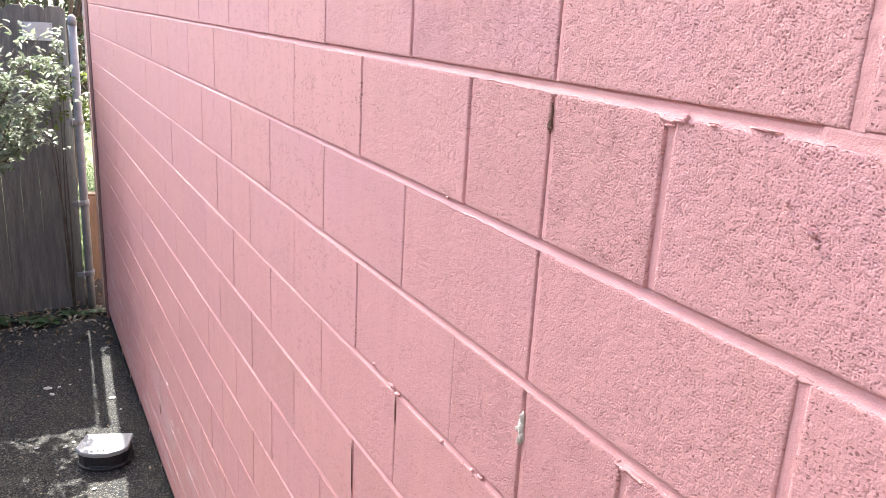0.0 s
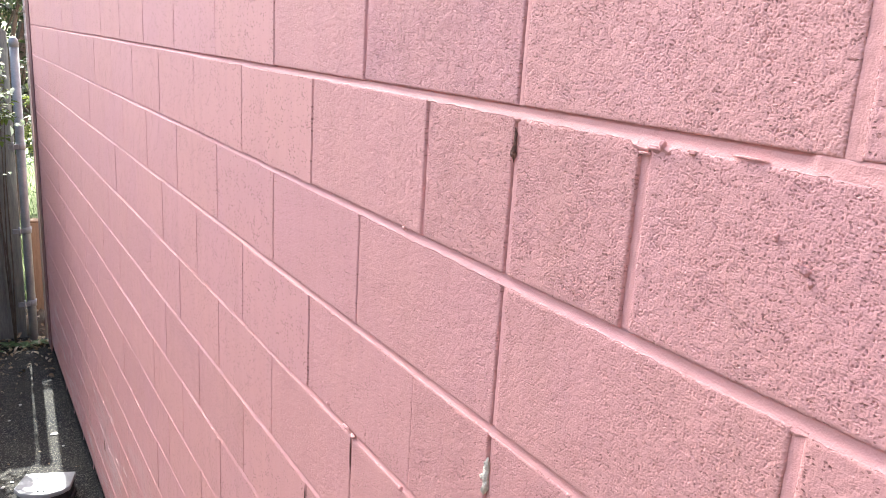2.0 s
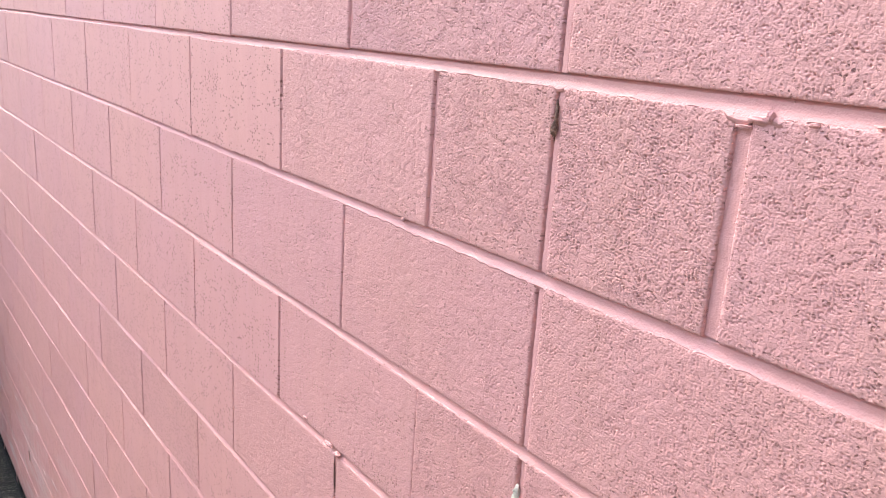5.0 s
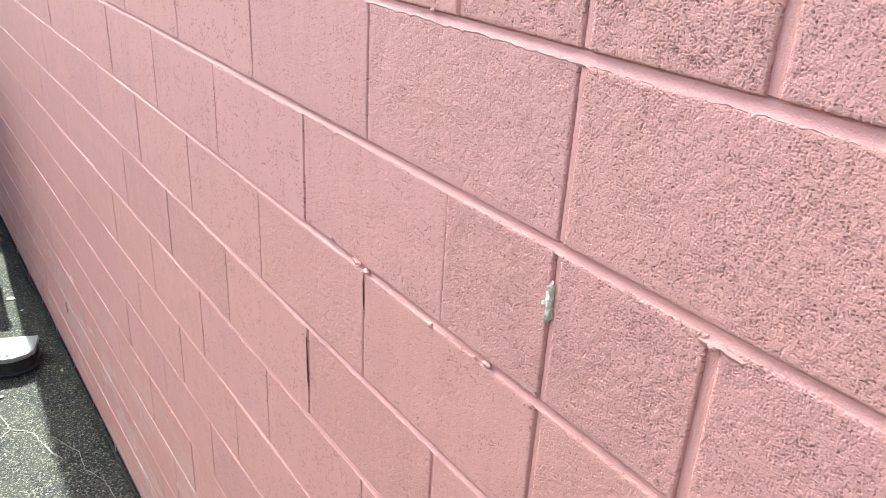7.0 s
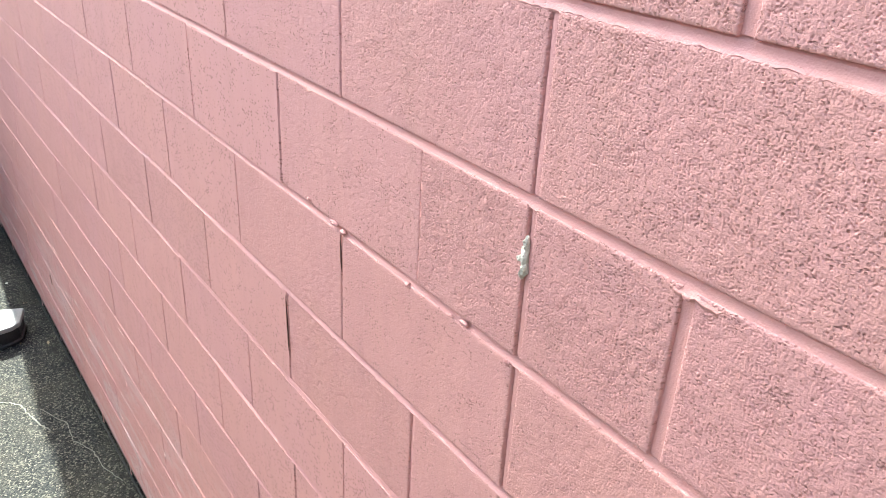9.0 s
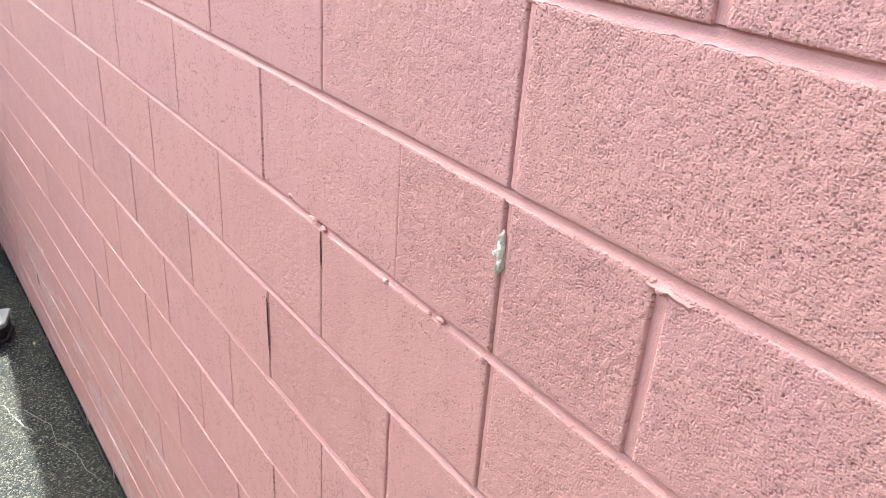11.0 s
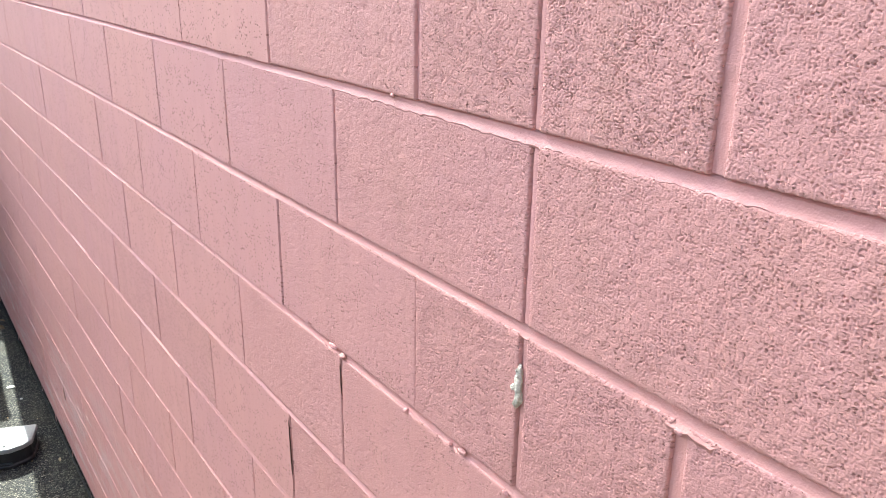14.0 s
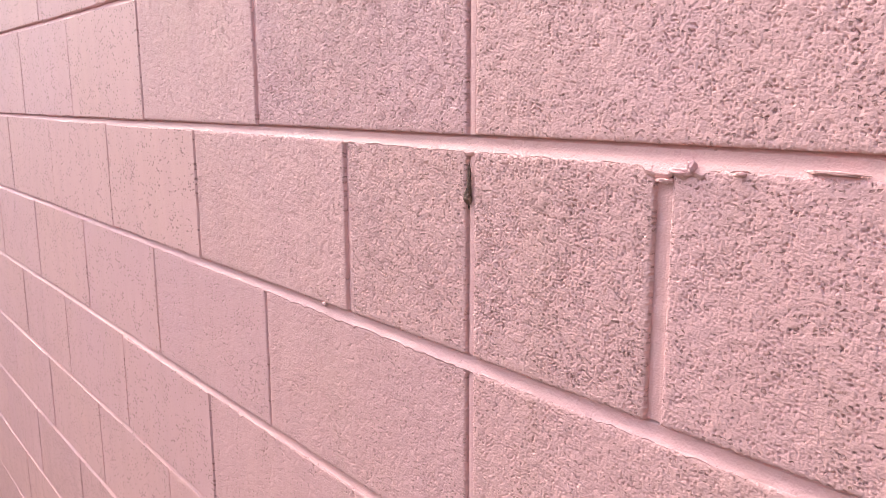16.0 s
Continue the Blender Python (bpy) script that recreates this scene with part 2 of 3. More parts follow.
def box_bm(x0, x1, y0, y1, z0, z1, bevel=0.0, seg=1):
    bm = bmesh.new()
    bmesh.ops.create_cube(bm, size=1)
    for v in bm.verts:
        v.co = ((x0 + x1) / 2 + v.co.x * (x1 - x0), (y0 + y1) / 2 + v.co.y * (y1 - y0), (z0 + z1) / 2 + v.co.z * (z1 - z0))
    if bevel:
        bmesh.ops.bevel(bm, geom=bm.edges[:], offset=bevel, segments=seg, affect="EDGES", profile=0.6)
    return bm


def tube_data(points, radii, sides=8):
    """Verts and faces of a round, closed tube along points."""
    verts, faces = [], []
    pts = [Vector(p) for p in points]
    for i, p in enumerate(pts):
        way = (pts[min(i + 1, len(pts) - 1)] - pts[max(i - 1, 0)]).normalized()
        a = way.orthogonal().normalized()
        b = way.cross(a)
        for s in range(sides):
            w = 2 * math.pi * s / sides
            verts.append(p + (a * math.cos(w) + b * math.sin(w)) * radii[i])
    for i in range(len(pts) - 1):
        for s in range(sides):
            t = (s + 1) % sides
            faces.append((i * sides + s, i * sides + t, (i + 1) * sides + t, (i + 1) * sides + s))
    faces.append(tuple(range(sides))[::-1])
    faces.append(tuple(range((len(pts) - 1) * sides, len(pts) * sides)))
    return verts, faces


def tube(name, points, radii, mat, parent=None, sides=8, label=""):
    v, f = tube_data(points, radii, sides)
    return mesh_ob(name, v, f, mat, parent, label, True)


def leaves_data(spots, sizes, rng, droop=0.3, wide=0.5):
    """Pointed, folded leaves at the given spots, turned at random."""
    verts, faces = [], []
    for p, s in zip(spots, sizes):
        yaw, tip = rng.uniform(0, 2 * math.pi), rng.gauss(-droop, 0.45)
        ahead = Vector((math.cos(yaw) * math.cos(tip), math.sin(yaw) * math.cos(tip), math.sin(tip)))
        side = Vector((-math.sin(yaw), math.cos(yaw), rng.gauss(0, 0.35))).normalized()
        up = ahead.cross(side).normalized()
        p, n, w = Vector(p), len(verts), s * wide / 2
        fold = up * w * rng.uniform(0.15, 0.5)
        verts += [p, p + ahead * s * 0.4 + side * w + fold, p + ahead * s * 0.72 + side * w * 0.7 + fold * 0.6, p + ahead * s - up * s * 0.12,
                  p + ahead * s * 0.72 - side * w * 0.7 + fold * 0.6, p + ahead * s * 0.4 - side * w + fold, p + ahead * s * 0.5]
        faces += [(n, n + 1, n + 6), (n + 1, n + 2, n + 6), (n + 2, n + 3, n + 6), (n + 3, n + 4, n + 6), (n + 4, n + 5, n + 6), (n + 5, n, n + 6)]
    return verts, faces


def thing(name, label, category, at=(0, 0, 0), group="", kind=""):
    ob = new(name)
    ob.empty_display_size = 0.1
    ob.location = at
    return tagged(ob, label, category, group, kind)


# ---- ground ----
bm = bmesh.new()
bmesh.ops.create_grid(bm, x_segments=40, y_segments=40, size=300)
for v in bm.verts:
    v.co.z = -0.03
tagged(part("ground", bm, soil), "bare soil with patchy grass round the yard", "ground", kind="structure")
bm = bmesh.new()
bmesh.ops.create_grid(bm, x_segments=64, y_segments=96, size=1)
for v in bm.verts:
    x, y = -4.0 + v.co.x * 4.03, -1.7 + v.co.y * 8.0
    v.co = (x, y, 0.006 * noise.noise((x * 1.3, y * 1.3, 0)) - 0.003)
edge = [f for f in bm.edges if f.is_boundary]
down = bmesh.ops.extrude_edge_only(bm, edges=edge)["geom"]
for v in down:
    if isinstance(v, bmesh.types.BMVert):
        v.co.z = -0.06
tagged(part("pavement", bm, asphalt, smooth=True), "worn grey asphalt with exposed stone and grit", "asphalt", kind="structure")


# black strip added to draw the dark gap line at the wall's base
seam_mat = mottled("black_gap_line", ((0.3, (0.008, 0.008, 0.009)), (0.7, (0.022, 0.021, 0.021))), 20, 0.9)
seam = [[(-0.002 - 0.003 * (0.6 + noise.noise((k * 0.31, 0, 3))), y, -0.012), (-0.001 - 0.002 * (0.6 + noise.noise((k * 0.31, 0, 3))), y, 0.006), (0.004, y, 0.007)] for k, y in enumerate(np.linspace(-2.4, 6.04, 420))]
tagged(mesh_ob("trim_seam", *((lambda rows: ([p for row in rows for p in row], [(i * 3 + j, (i + 1) * 3 + j, (i + 1) * 3 + j + 1, i * 3 + j + 1) for i in range(len(rows) - 1) for j in range(2)]))(seam)), seam_mat), "black strip added as the dark gap between asphalt and wall", "seam", kind="structure")


# ---- the block wall ----
H, TOP, NORTH, SOUTH = 0.2032, 2.52, 6.05, -2.42   # course, height of the reference bed joint, ends
LOW = TOP - 12 * H                                # lowest bed joint
wall = thing("wall_west", "tall wall of concrete blocks under thick pink paint", "wall", kind="structure")
part("core", box_bm(0.0150, 0.2, SOUTH, NORTH, -0.3, 4.45), core_grey, wall)
part("upper_course", box_bm(0.0, 0.0145, SOUTH, NORTH, TOP + 4 * H + 0.012, 4.45), paint_smooth, wall)

WIDE, THIN = 0.0115, 0.003
random.seed(4)


def head_joint(c, r):
    """Width and depth of the upright joint at half block c, course r under the bed joint r."""
    if c == 0:
        return 0.012, 0.0075
    if c >= 2:
        return 0.0135, 0.0022
    if c >= 1:
        return 0.0150, 0.0040
    rnd = random.Random(c * 131 + r * 17)
    if r == 4 and c == -2:
        return 0.003, 0.0016
    if r == 5 and c == -3:
        return 0.0045, 0.0065
    if r == 1 and c == -1 or r == 0 and c == -2 or r == 5 and c == -1:
        return 0.0085, 0.004
    if rnd.random() < 0.3:
        return rnd.uniform(0.0014, 0.002), 0.003
    return rnd.uniform(0.0020, 0.0034), rnd.uniform(0.005, 0.008)


COARSE = {(1, -1), (1, 0), (3, -1), (3, 0), (5, -3), (5, -9), (5, -7), (0, -2), (9, -5), (7, -13)}
MEDIUM = {(0, 0), (1, 1), (2, 0), (3, 1), (2, -2), (0, -4), (1, -3), (4, 0)}
block_meshes = {}


def block_mesh(width, height, fine, mat, seed):
    """A block with a worn front edge: a chamfered ring round a flat face."""
    key = (round(width, 4), round(height, 4), fine, mat.name, seed)
    if key in block_meshes:
        return block_meshes[key]
    rnd = random.Random(seed)
    ny, nz = (18, 9) if fine else (2, 1)
    loop = [(i / ny, 0) for i in range(ny)] + [(1, j / nz) for j in range(nz)] + [(1 - i / ny, 1) for i in range(ny)] + [(0, 1 - j / nz) for j in range(nz)]
    n = len(loop)
    verts, faces = [], []
    for inset, depth, wob in ((0.0, 0.045, 0.0), (0.0, 0.0032, 0.0009), (0.0026, 0.0, 0.0014)):
        for u, v in loop:
            w = wob if fine else 0.0
            y = min(max(u * width, inset), width - inset) + rnd.uniform(-w, w)
            z = min(max(v * height, inset), height - inset) + rnd.uniform(-w, w)
            verts.append((depth, y, z))
    for k in range(2):
        for i in range(n):
            j = (i + 1) % n
            faces.append((k * n + i, k * n + j, (k + 1) * n + j, (k + 1) * n + i))
    if fine:
        verts.append((0.0, width / 2, height / 2))
        faces += [(2 * n + i, 2 * n + (i + 1) % n, 3 * n) for i in range(n)]
    else:
        faces.append(tuple(range(2 * n, 3 * n)))
    me = bpy.data.meshes.new("block")
    # the front looks to -x
    me.from_pydata(verts, [], [f[::-1] for f in faces])
    me.materials.append(mat)
    me.validate()
    me.update()
    block_meshes[key] = me
    return me


CELL = 0.0005


def band_noise(seed, wave, width):
    """A seamless field of 2048 x 1024 cells of half a millimetre, with features of about the given wavelength, mean 0, spread 1."""
    rng = np.random.default_rng(seed)
    spec = np.fft.rfft2(rng.standard_normal((2048, 1024)))
    f = np.hypot(np.fft.fftfreq(2048, CELL)[:, None], np.fft.rfftfreq(1024, CELL)[None, :]) + 1e-6
    spec *= np.exp(-0.5 * (np.log(f * wave) / width) ** 2)
    out = np.fft.irfft2(spec, (2048, 1024))
    return (out - out.mean()) / out.std()


def relief(seed, cut, deep, lumps, fine, wave):
    """Depth below the face in metres: steep open pits where the noise passes cut, between paint-filled grains."""
    g, big, patch = band_noise(seed, wave, 0.38), band_noise(seed + 1, 0.022, 0.6), band_noise(seed + 3, 0.09, 0.5)
    small = band_noise(seed + 2, 0.0026, 0.35)
    pit = np.clip((g + 0.14 * big + 0.16 * patch - cut) / 0.5, 0, 1)
    pit = pit * pit * (3 - 2 * pit)
    return deep * pit * np.clip(0.8 + 0.25 * big, 0.5, 1.3) + lumps * np.clip(big, -2, 2) + fine * small


RELIEF = {"coarse": relief(1, 0.82, 0.0015, 0.00012, 0.00004, 0.0036), "medium": relief(11, 1.15, 0.0016, 0.00012, 0.00003, 0.0036), "smooth": relief(21, 1.45, 0.0014, 0.00008, 0.00003, 0.0032)}


def rough_block(width, height, kind, seed, step):
    """A block whose face is a fine sheet with real pits, rounded to its edge, on a plain body."""
    rng = np.random.default_rng(seed)
    ny, nz = max(8, round(width / step)), max(8, round(height / step))
    y, z = np.meshgrid(np.linspace(0, width, ny + 1), np.linspace(0, height, nz + 1), indexing="ij")
    a, b = rng.integers(0, 2048), rng.integers(0, 1024)
    at = (np.round(y / CELL).astype(int) + a) % 2048, (np.round(z / CELL).astype(int) + b) % 1024
    x = RELIEF[kind][at]
    edge = np.minimum(np.minimum(y, width - y), np.minimum(z, height - z))
    # the paint has filled the pits along the joints
    x = x * np.clip((edge - 0.0015) / 0.004, 0.15, 1)
    x = x + 0.0021 * np.exp(-edge / 0.0014) * (0.8 + 0.3 * WORN[at])
    y = y + rng.uniform(-0.15, 0.15, y.shape) * step * (edge > 0)
    z = z + rng.uniform(-0.15, 0.15, y.shape) * step * (edge > 0)
    face = np.stack([x, y, z], -1).reshape(-1, 3)
    idx = np.arange((ny + 1) * (nz + 1)).reshape(ny + 1, nz + 1)
    quads = np.stack([idx[:-1, :-1], idx[:-1, 1:], idx[1:, 1:], idx[1:, :-1]], -1).reshape(-1, 4)
    ring = np.concatenate([idx[:-1, 0], idx[-1, :-1], idx[:0:-1, -1], idx[0, :0:-1]])
    back = face[ring].copy()
    back[:, 0] = 0.045
    n, m = len(face), len(ring)
    j = (np.arange(m) + 1) % m
    sides = np.stack([ring, ring[j], n + j, n + np.arange(m)], -1)
    me = bpy.data.meshes.new("block")
    me.from_pydata(np.concatenate([face, back]).tolist(), [], np.concatenate([quads, sides]).tolist())
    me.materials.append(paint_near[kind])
    me.shade_smooth()
    return me


WORN = np.clip(band_noise(77, 0.006, 0.7), -2, 2)


def joint_width(r, y):
    """The bed joints narrow away from the corner of the yard, and lower down."""
    return min(1.05, max(0.48, 0.82 - 0.3 * y)) * (1.0 if r < 6 else 0.8)


def bed_offset(r, y):
    """How far the bed joint r wanders up or down at y."""
    return 0.0022 * noise.noise((y * 1.1, r * 7.3, 0.5)) + 0.0008 * noise.noise((y * 9, r * 3.1, 2.5))


def strip(rows):
    """Faces of a sheet from rows of equally many points."""
    n = len(rows[0])
    verts = [p for row in rows for p in row]
    return verts, [(i * n + j, (i + 1) * n + j, (i + 1) * n + j + 1, i * n + j + 1) for i in range(len(rows) - 1) for j in range(n - 1)]


def mortar_course(r):
    """The bed joint on top of course r, struck so that it slopes outwards and sheds rain, and the upright joints of the course."""
    verts, faces = [], []
    z = TOP - (r - 1) * H
    groove, rows, lips, y = [], [], [], SOUTH
    while y < NORTH:
        near = -0.9 < y < 1.6
        o = bed_offset(r, y)
        n1, n2, n3 = (noise.noise((y * s, r * 5.7, k)) for s, k in ((14, 1), (55, 4), (130, 8)))
        painted = (r == 1 and y < -0.375) or (r >= 6 and noise.noise((y * 1.7, r * 2.3, 9)) > -0.12 - 0.05 * (r - 6))
        flat = 0.3 if painted else 1.0
        thin = joint_width(r, y)
        lip = (0.0014 * n1 + 0.0022 * n2 + 0.0024 * n3) * thin
        out = 0.0006 - (0.0010 * max(0, n2) + 0.0016 * max(0, n3)) * thin * (1.0 if y < 1.2 else 0.35)
        if r in (1, 3) and -0.235 < y < -0.185:
            lip, out = lip - 0.003, out - 0.002
        crumb = max(0.0, noise.noise((y * 75, r * 9.1, 12)) - 0.28) * (1.0 if y < 1.2 else 0.4)
        lip, out = lip - 0.005 * crumb, out - 0.0035 * crumb
        up, dn = 0.0085 * thin, 0.0078 * thin
        groove.append([(0.0085, y, z + o + up + 0.003), (0.0080 * flat, y, z + o + up * 0.95), (0.0068 * flat, y, z + o + up * 0.74), (0.0056 * flat + 0.0004 * n2, y, z + o + up * 0.56)])
        rows.append([(0.0056 * flat + 0.0004 * n2, y, z + o + up * 0.56), (0.0056 * flat + 0.0005 * n3, y, z + o + up * 0.05), (0.0044 * flat + 0.0006 * n3, y, z + o - dn * 0.42), (0.0021 * flat + 0.0006 * n2, y, z + o - dn * 0.82), (out, y, z + o - dn - 0.0012 + lip)])
        lips.append([(out, y, z + o - dn - 0.0012 + lip), (out + 0.0006, y, z + o - dn - 0.0026 + lip * 1.5), (0.0028, y, z + o - dn - 0.0042 + lip)])
        y += 0.0045 if near else 0.02
    for sheet in (groove, rows, lips):
        v, f = strip(sheet)
        base = len(verts)
        verts += v
        faces += [tuple(i + base for i in q) for q in f]
    rounded = len(faces)
    odd = 1 if r % 2 else 0
    for c in range(-30, 13):
        yy = -H * c
        if (c != 0 and c % 2 != odd) or not SOUTH + 0.02 < yy < NORTH - 0.02:
            continue
        w, d = head_joint(c, r)
        rows, steps = [], 44 if -3 < c < 3 else 6
        base = len(verts)
        for i in range(steps + 1):
            zz = z - 0.0065 - (H - 0.0145) * i / steps
            k = 0.0007 * noise.noise((zz * 30, c * 3.3, r)) if abs(c) < 4 else 0.0
            deep = d + (0.0008 * noise.noise((zz * 70, c * 2.1, r * 1.7)) if abs(c) < 4 else 0.0)
            s = 1.0
            if r == 5 and c == -3:
                s, deep = 1.0, 0.0065 if i < steps * 0.72 else 0.003
            if r == 4 and c == -2 and i < steps * 0.42:
                deep = 0.010
            if c == 0:
                prof = ((-0.6, 0.008), (-0.40, 0.0075), (-0.28, deep * 0.5), (0.05, deep * 0.36), (0.34, deep * 0.34), (0.5, deep * 0.42), (0.62, 0.005))
            elif w > 0.008:
                prof = ((-0.62, 0.008), (-0.47, deep * 1.15), (-0.15, deep), (0.2, deep * 0.9), (0.44, deep * 0.7), (0.56, 0.0012), (0.66, 0.0022))
            else:
                prof = ((-0.8, 0.006), (-0.4, deep), (0.0, deep), (0.2, deep), (0.3, deep), (0.4, deep), (0.8, 0.006))
            # the far edge of the joint is +y
            rows.append([(x, yy - a * w + k, zz) for a, x in prof])
        v, f = strip(rows)
        verts += v
        faces += [tuple(i + base for i in q) for q in f]
    ob = mesh_ob("mortar", verts, faces, paint_mortar, wall)
    ob.data.polygons.foreach_set("use_smooth", [i < rounded for i in range(len(ob.data.polygons))])
    return ob


for r in range(-3, 14):
    mortar_course(r)

# mortar smears, drips and grit under the paint
def blob(name, y, z, ry, rz, out, mat, label, seed, lean=0.0):
    rnd = random.Random(seed)
    bm = bmesh.new()
    bmesh.ops.create_icosphere(bm, subdivisions=3, radius=1)
    for v in bm.verts:
        k = 1 + 0.45 * noise.noise(v.co * 1.7 + Vector((seed, 0, 0))) + 0.4 * noise.noise(v.co * 4.5 + Vector((0, seed, 0)))
        a, b = v.co.y * ry * k, v.co.z * rz * k
        v.co = (v.co.x * out * k, y + a + lean * b, z + b)
    return part(name, bm, mat, wall, label, True)


for k, (y, z, a, b) in enumerate(((0.003, 2.062, 0.0035, 0.010), (0.004, 2.047, 0.0048, 0.012), (0.0025, 2.034, 0.0042, 0.009), (0.0105, 2.043, 0.005, 0.0032), (0.0055, 2.026, 0.002, 0.007))):
    blob("bare_patch", y, z, a, b, 0.0042, bare_mortar, "flaked patch of bare whitish caulk", 3 + k)
blob("broken_caulk", 0.0005, 2.483, 0.0019, 0.018, 0.0018, dark_cavity, "dark torn hole in the caulk", 5)
blob("broken_caulk", 0.002, 2.473, 0.0032, 0.007, 0.004, dark_cavity, "dark torn hole in the caulk", 12)
for k, (y, z, a, b, o) in enumerate(((-0.388, 2.438, 0.0055, 0.005, 0.006), (-0.394, 2.428, 0.003, 0.0035, 0.004), (-0.358, 2.458, 0.003, 0.0045, 0.004), (-0.217, 2.5095, 0.012, 0.0034, 0.0055), (-0.226, 2.513, 0.0035, 0.006, 0.006),
                                     (-0.205, 2.503, 0.008, 0.0026, 0.004), (-0.261, 2.511, 0.005, 0.0026, 0.004), (0.099, 1.911, 0.009, 0.004, 0.004), (0.225, 1.905, 0.006, 0.005, 0.004), (0.125, 1.908, 0.004, 0.003, 0.003),
                                     (0.428, 1.916, 0.012, 0.004, 0.005), (0.40, 1.911, 0.008, 0.004, 0.005), (0.015, 1.902, 0.005, 0.005, 0.004), (-0.203, 2.1, 0.007, 0.004, 0.004), (0.255, 2.322, 0.005, 0.003, 0.003),
                                     (-0.32, 2.516, 0.02, 0.0015, 0.003), (0.51, 1.925, 0.006, 0.004, 0.003))):
    blob("mortar_drip", y, z, a * 0.85, b * 0.8, o * 0.85, paint_mortar, "", 20 + k)

# scraped paint low on the wall
scuff = mottled("scraped_paint", ((0.3, (0.58, 0.33, 0.33)), (0.6, (0.61, 0.40, 0.39)), (0.8, (0.66, 0.50, 0.48))), 40, 0.8, 0, 0.001, fine=200)
for k, (y, z, a, b, lean) in enumerate(((3.31, 0.44, 0.012, 0.03, 0.1), (3.20, 0.47, 0.05, 0.010, -0.9), (2.95, 0.53, 0.06, 0.008, -0.5), (2.75, 0.58, 0.07, 0.007, 0.3), (1.98, 0.857, 0.05, 0.006, -0.6), (1.90, 0.83, 0.012, 0.008, 0.0), (2.02, 0.61, 0.02, 0.006, 0.5),
                                        (2.6, 0.42, 0.03, 0.008, 0.4), (2.35, 0.40, 0.012, 0.02, 0.2), (2.2, 0.33, 0.02, 0.008, 0.2), (3.6, 0.62, 0.04, 0.010, 0.0), (3.05, 0.71, 0.05, 0.006, 0.4), (1.62, 0.565, 0.015, 0.02, 0.1), (1.5, 0.52, 0.03, 0.006, 0.1))):
    blob("scuff", y, z, a * 0.8, b * 0.6, 0.0016, scuff, "pale scraped paint", 60 + k, lean)
# dark slivers over two open joints paint the shade of their depth
for k, (y, z, a, b, lean) in enumerate(((0.4085, 1.872, 0.0012, 0.030, 0.05), (0.613, 1.625, 0.0012, 0.060, 0.04))):
    blob("broken_caulk", y, z, a, b, 0.0012, gap_shade, "dark sliver painted as the shade in the open joint", 95 + k, lean)
blob("chip", 3.335, 0.43, 0.012, 0.03, 0.0025, dark_cavity, "dark chipped hole in the paint", 91)

# the rest of the building, out of sight
tagged(part("wall_north", box_bm(0.21, 9.0, NORTH - 0.2, NORTH - 0.003, -0.3, 4.45), core_grey), "plain end wall of the pink building", "wall", kind="structure")
tagged(part("roof", box_bm(0.0, 9.0, SOUTH, NORTH, 4.453, 4.6), core_grey), "flat concrete roof of the pink building", "roof", kind="structure")

# made-up wall across the yard, out of sight, added to block low skylight
side = mottled("grey_boards", ((0.3, (0.20, 0.19, 0.18)), (0.7, (0.34, 0.325, 0.30))), 3, 0.85, 0, 0.002, (4, 4, 0.4))
tagged(part("wall_east", box_bm(-3.3, -3.1, -7.0, 5.9, -0.1, 3.3), side), "plain grey board wall added unseen, to close the yard and block low sky", "wall", kind="structure")

# made-up wall behind the camera, added to dim the pink wall's near end
dark_side = mottled("dark_boards", ((0.3, (0.035, 0.033, 0.03)), (0.7, (0.075, 0.07, 0.062))), 3, 0.85, 0, 0.002, (4, 4, 0.4))
tagged(part("wall_south", box_bm(-3.097, -0.02, -2.3, -2.1, -0.1, 4.4), dark_side), "plain dark board wall added unseen, to close the yard and block southern sky", "wall", kind="structure")

# ---- corner of the building ----
trim = thing("trim", "red-brown painted metal strip on the wall's far corner", "corner trim", (0, NORTH, 0), kind="structure")
part("strip", box_bm(-0.007, 0.0, -0.19, 0.012, 0.0, 4.4, 0.002), rust_paint, trim)
pipe = thing("conduit", "thin pale pipe with couplings beside the building's corner", "pipe", (0.0, 6.2, 0))
tube("pipe", [(0, 0, -0.05), (0, 0, 4.0)], [0.011, 0.011], grey_pipe, pipe, 10)
for z in (1.6, 2.05, 2.22, 2.4, 2.6, 2.9):
    tube("coupling", [(0, 0, z), (0, 0, z + 0.05)], [0.0145, 0.0145], grey_pipe, pipe, 10)

# ---- galvanised gate post ----
post = thing("gate_post", "galvanised steel pipe post with a domed cap beside the pink wall", "fence post", (-0.10, 6.2, 0))
POST_TOP = 2.38
tube("pole", [(0, 0, -0.2), (0, 0, 1.0), (0.008, 0, POST_TOP)], [0.032] * 3, zinc, post, 20)
cap_r = [(POST_TOP - 0.03, 0.036), (POST_TOP + 0.005, 0.036), (POST_TOP + 0.012, 0.034), (POST_TOP + 0.03, 0.029), (POST_TOP + 0.043, 0.018), (POST_TOP + 0.048, 0.004)]
tube("cap", [(0.008, 0, z) for z, _ in cap_r], [r for _, r in cap_r], zinc, post, 20)


def hinge(z, reach):
    h = box_bm(-reach, -0.01, -0.045, -0.033, z - 0.02, z + 0.02, 0.003)
    ob = part("hinge", h, zinc, post)
    tube("band", [(0.004, 0, z - 0.026), (0.004, 0, z + 0.026)], [0.0355, 0.0355], zinc, ob, 16)
    tube("pin", [(-0.05, -0.044, z - 0.035), (-0.05, -0.044, z + 0.035)], [0.008, 0.008], zinc, ob, 8)


hinge(1.60, 0.085)
hinge(0.93, 0.10)
hinge(0.32, 0.10)

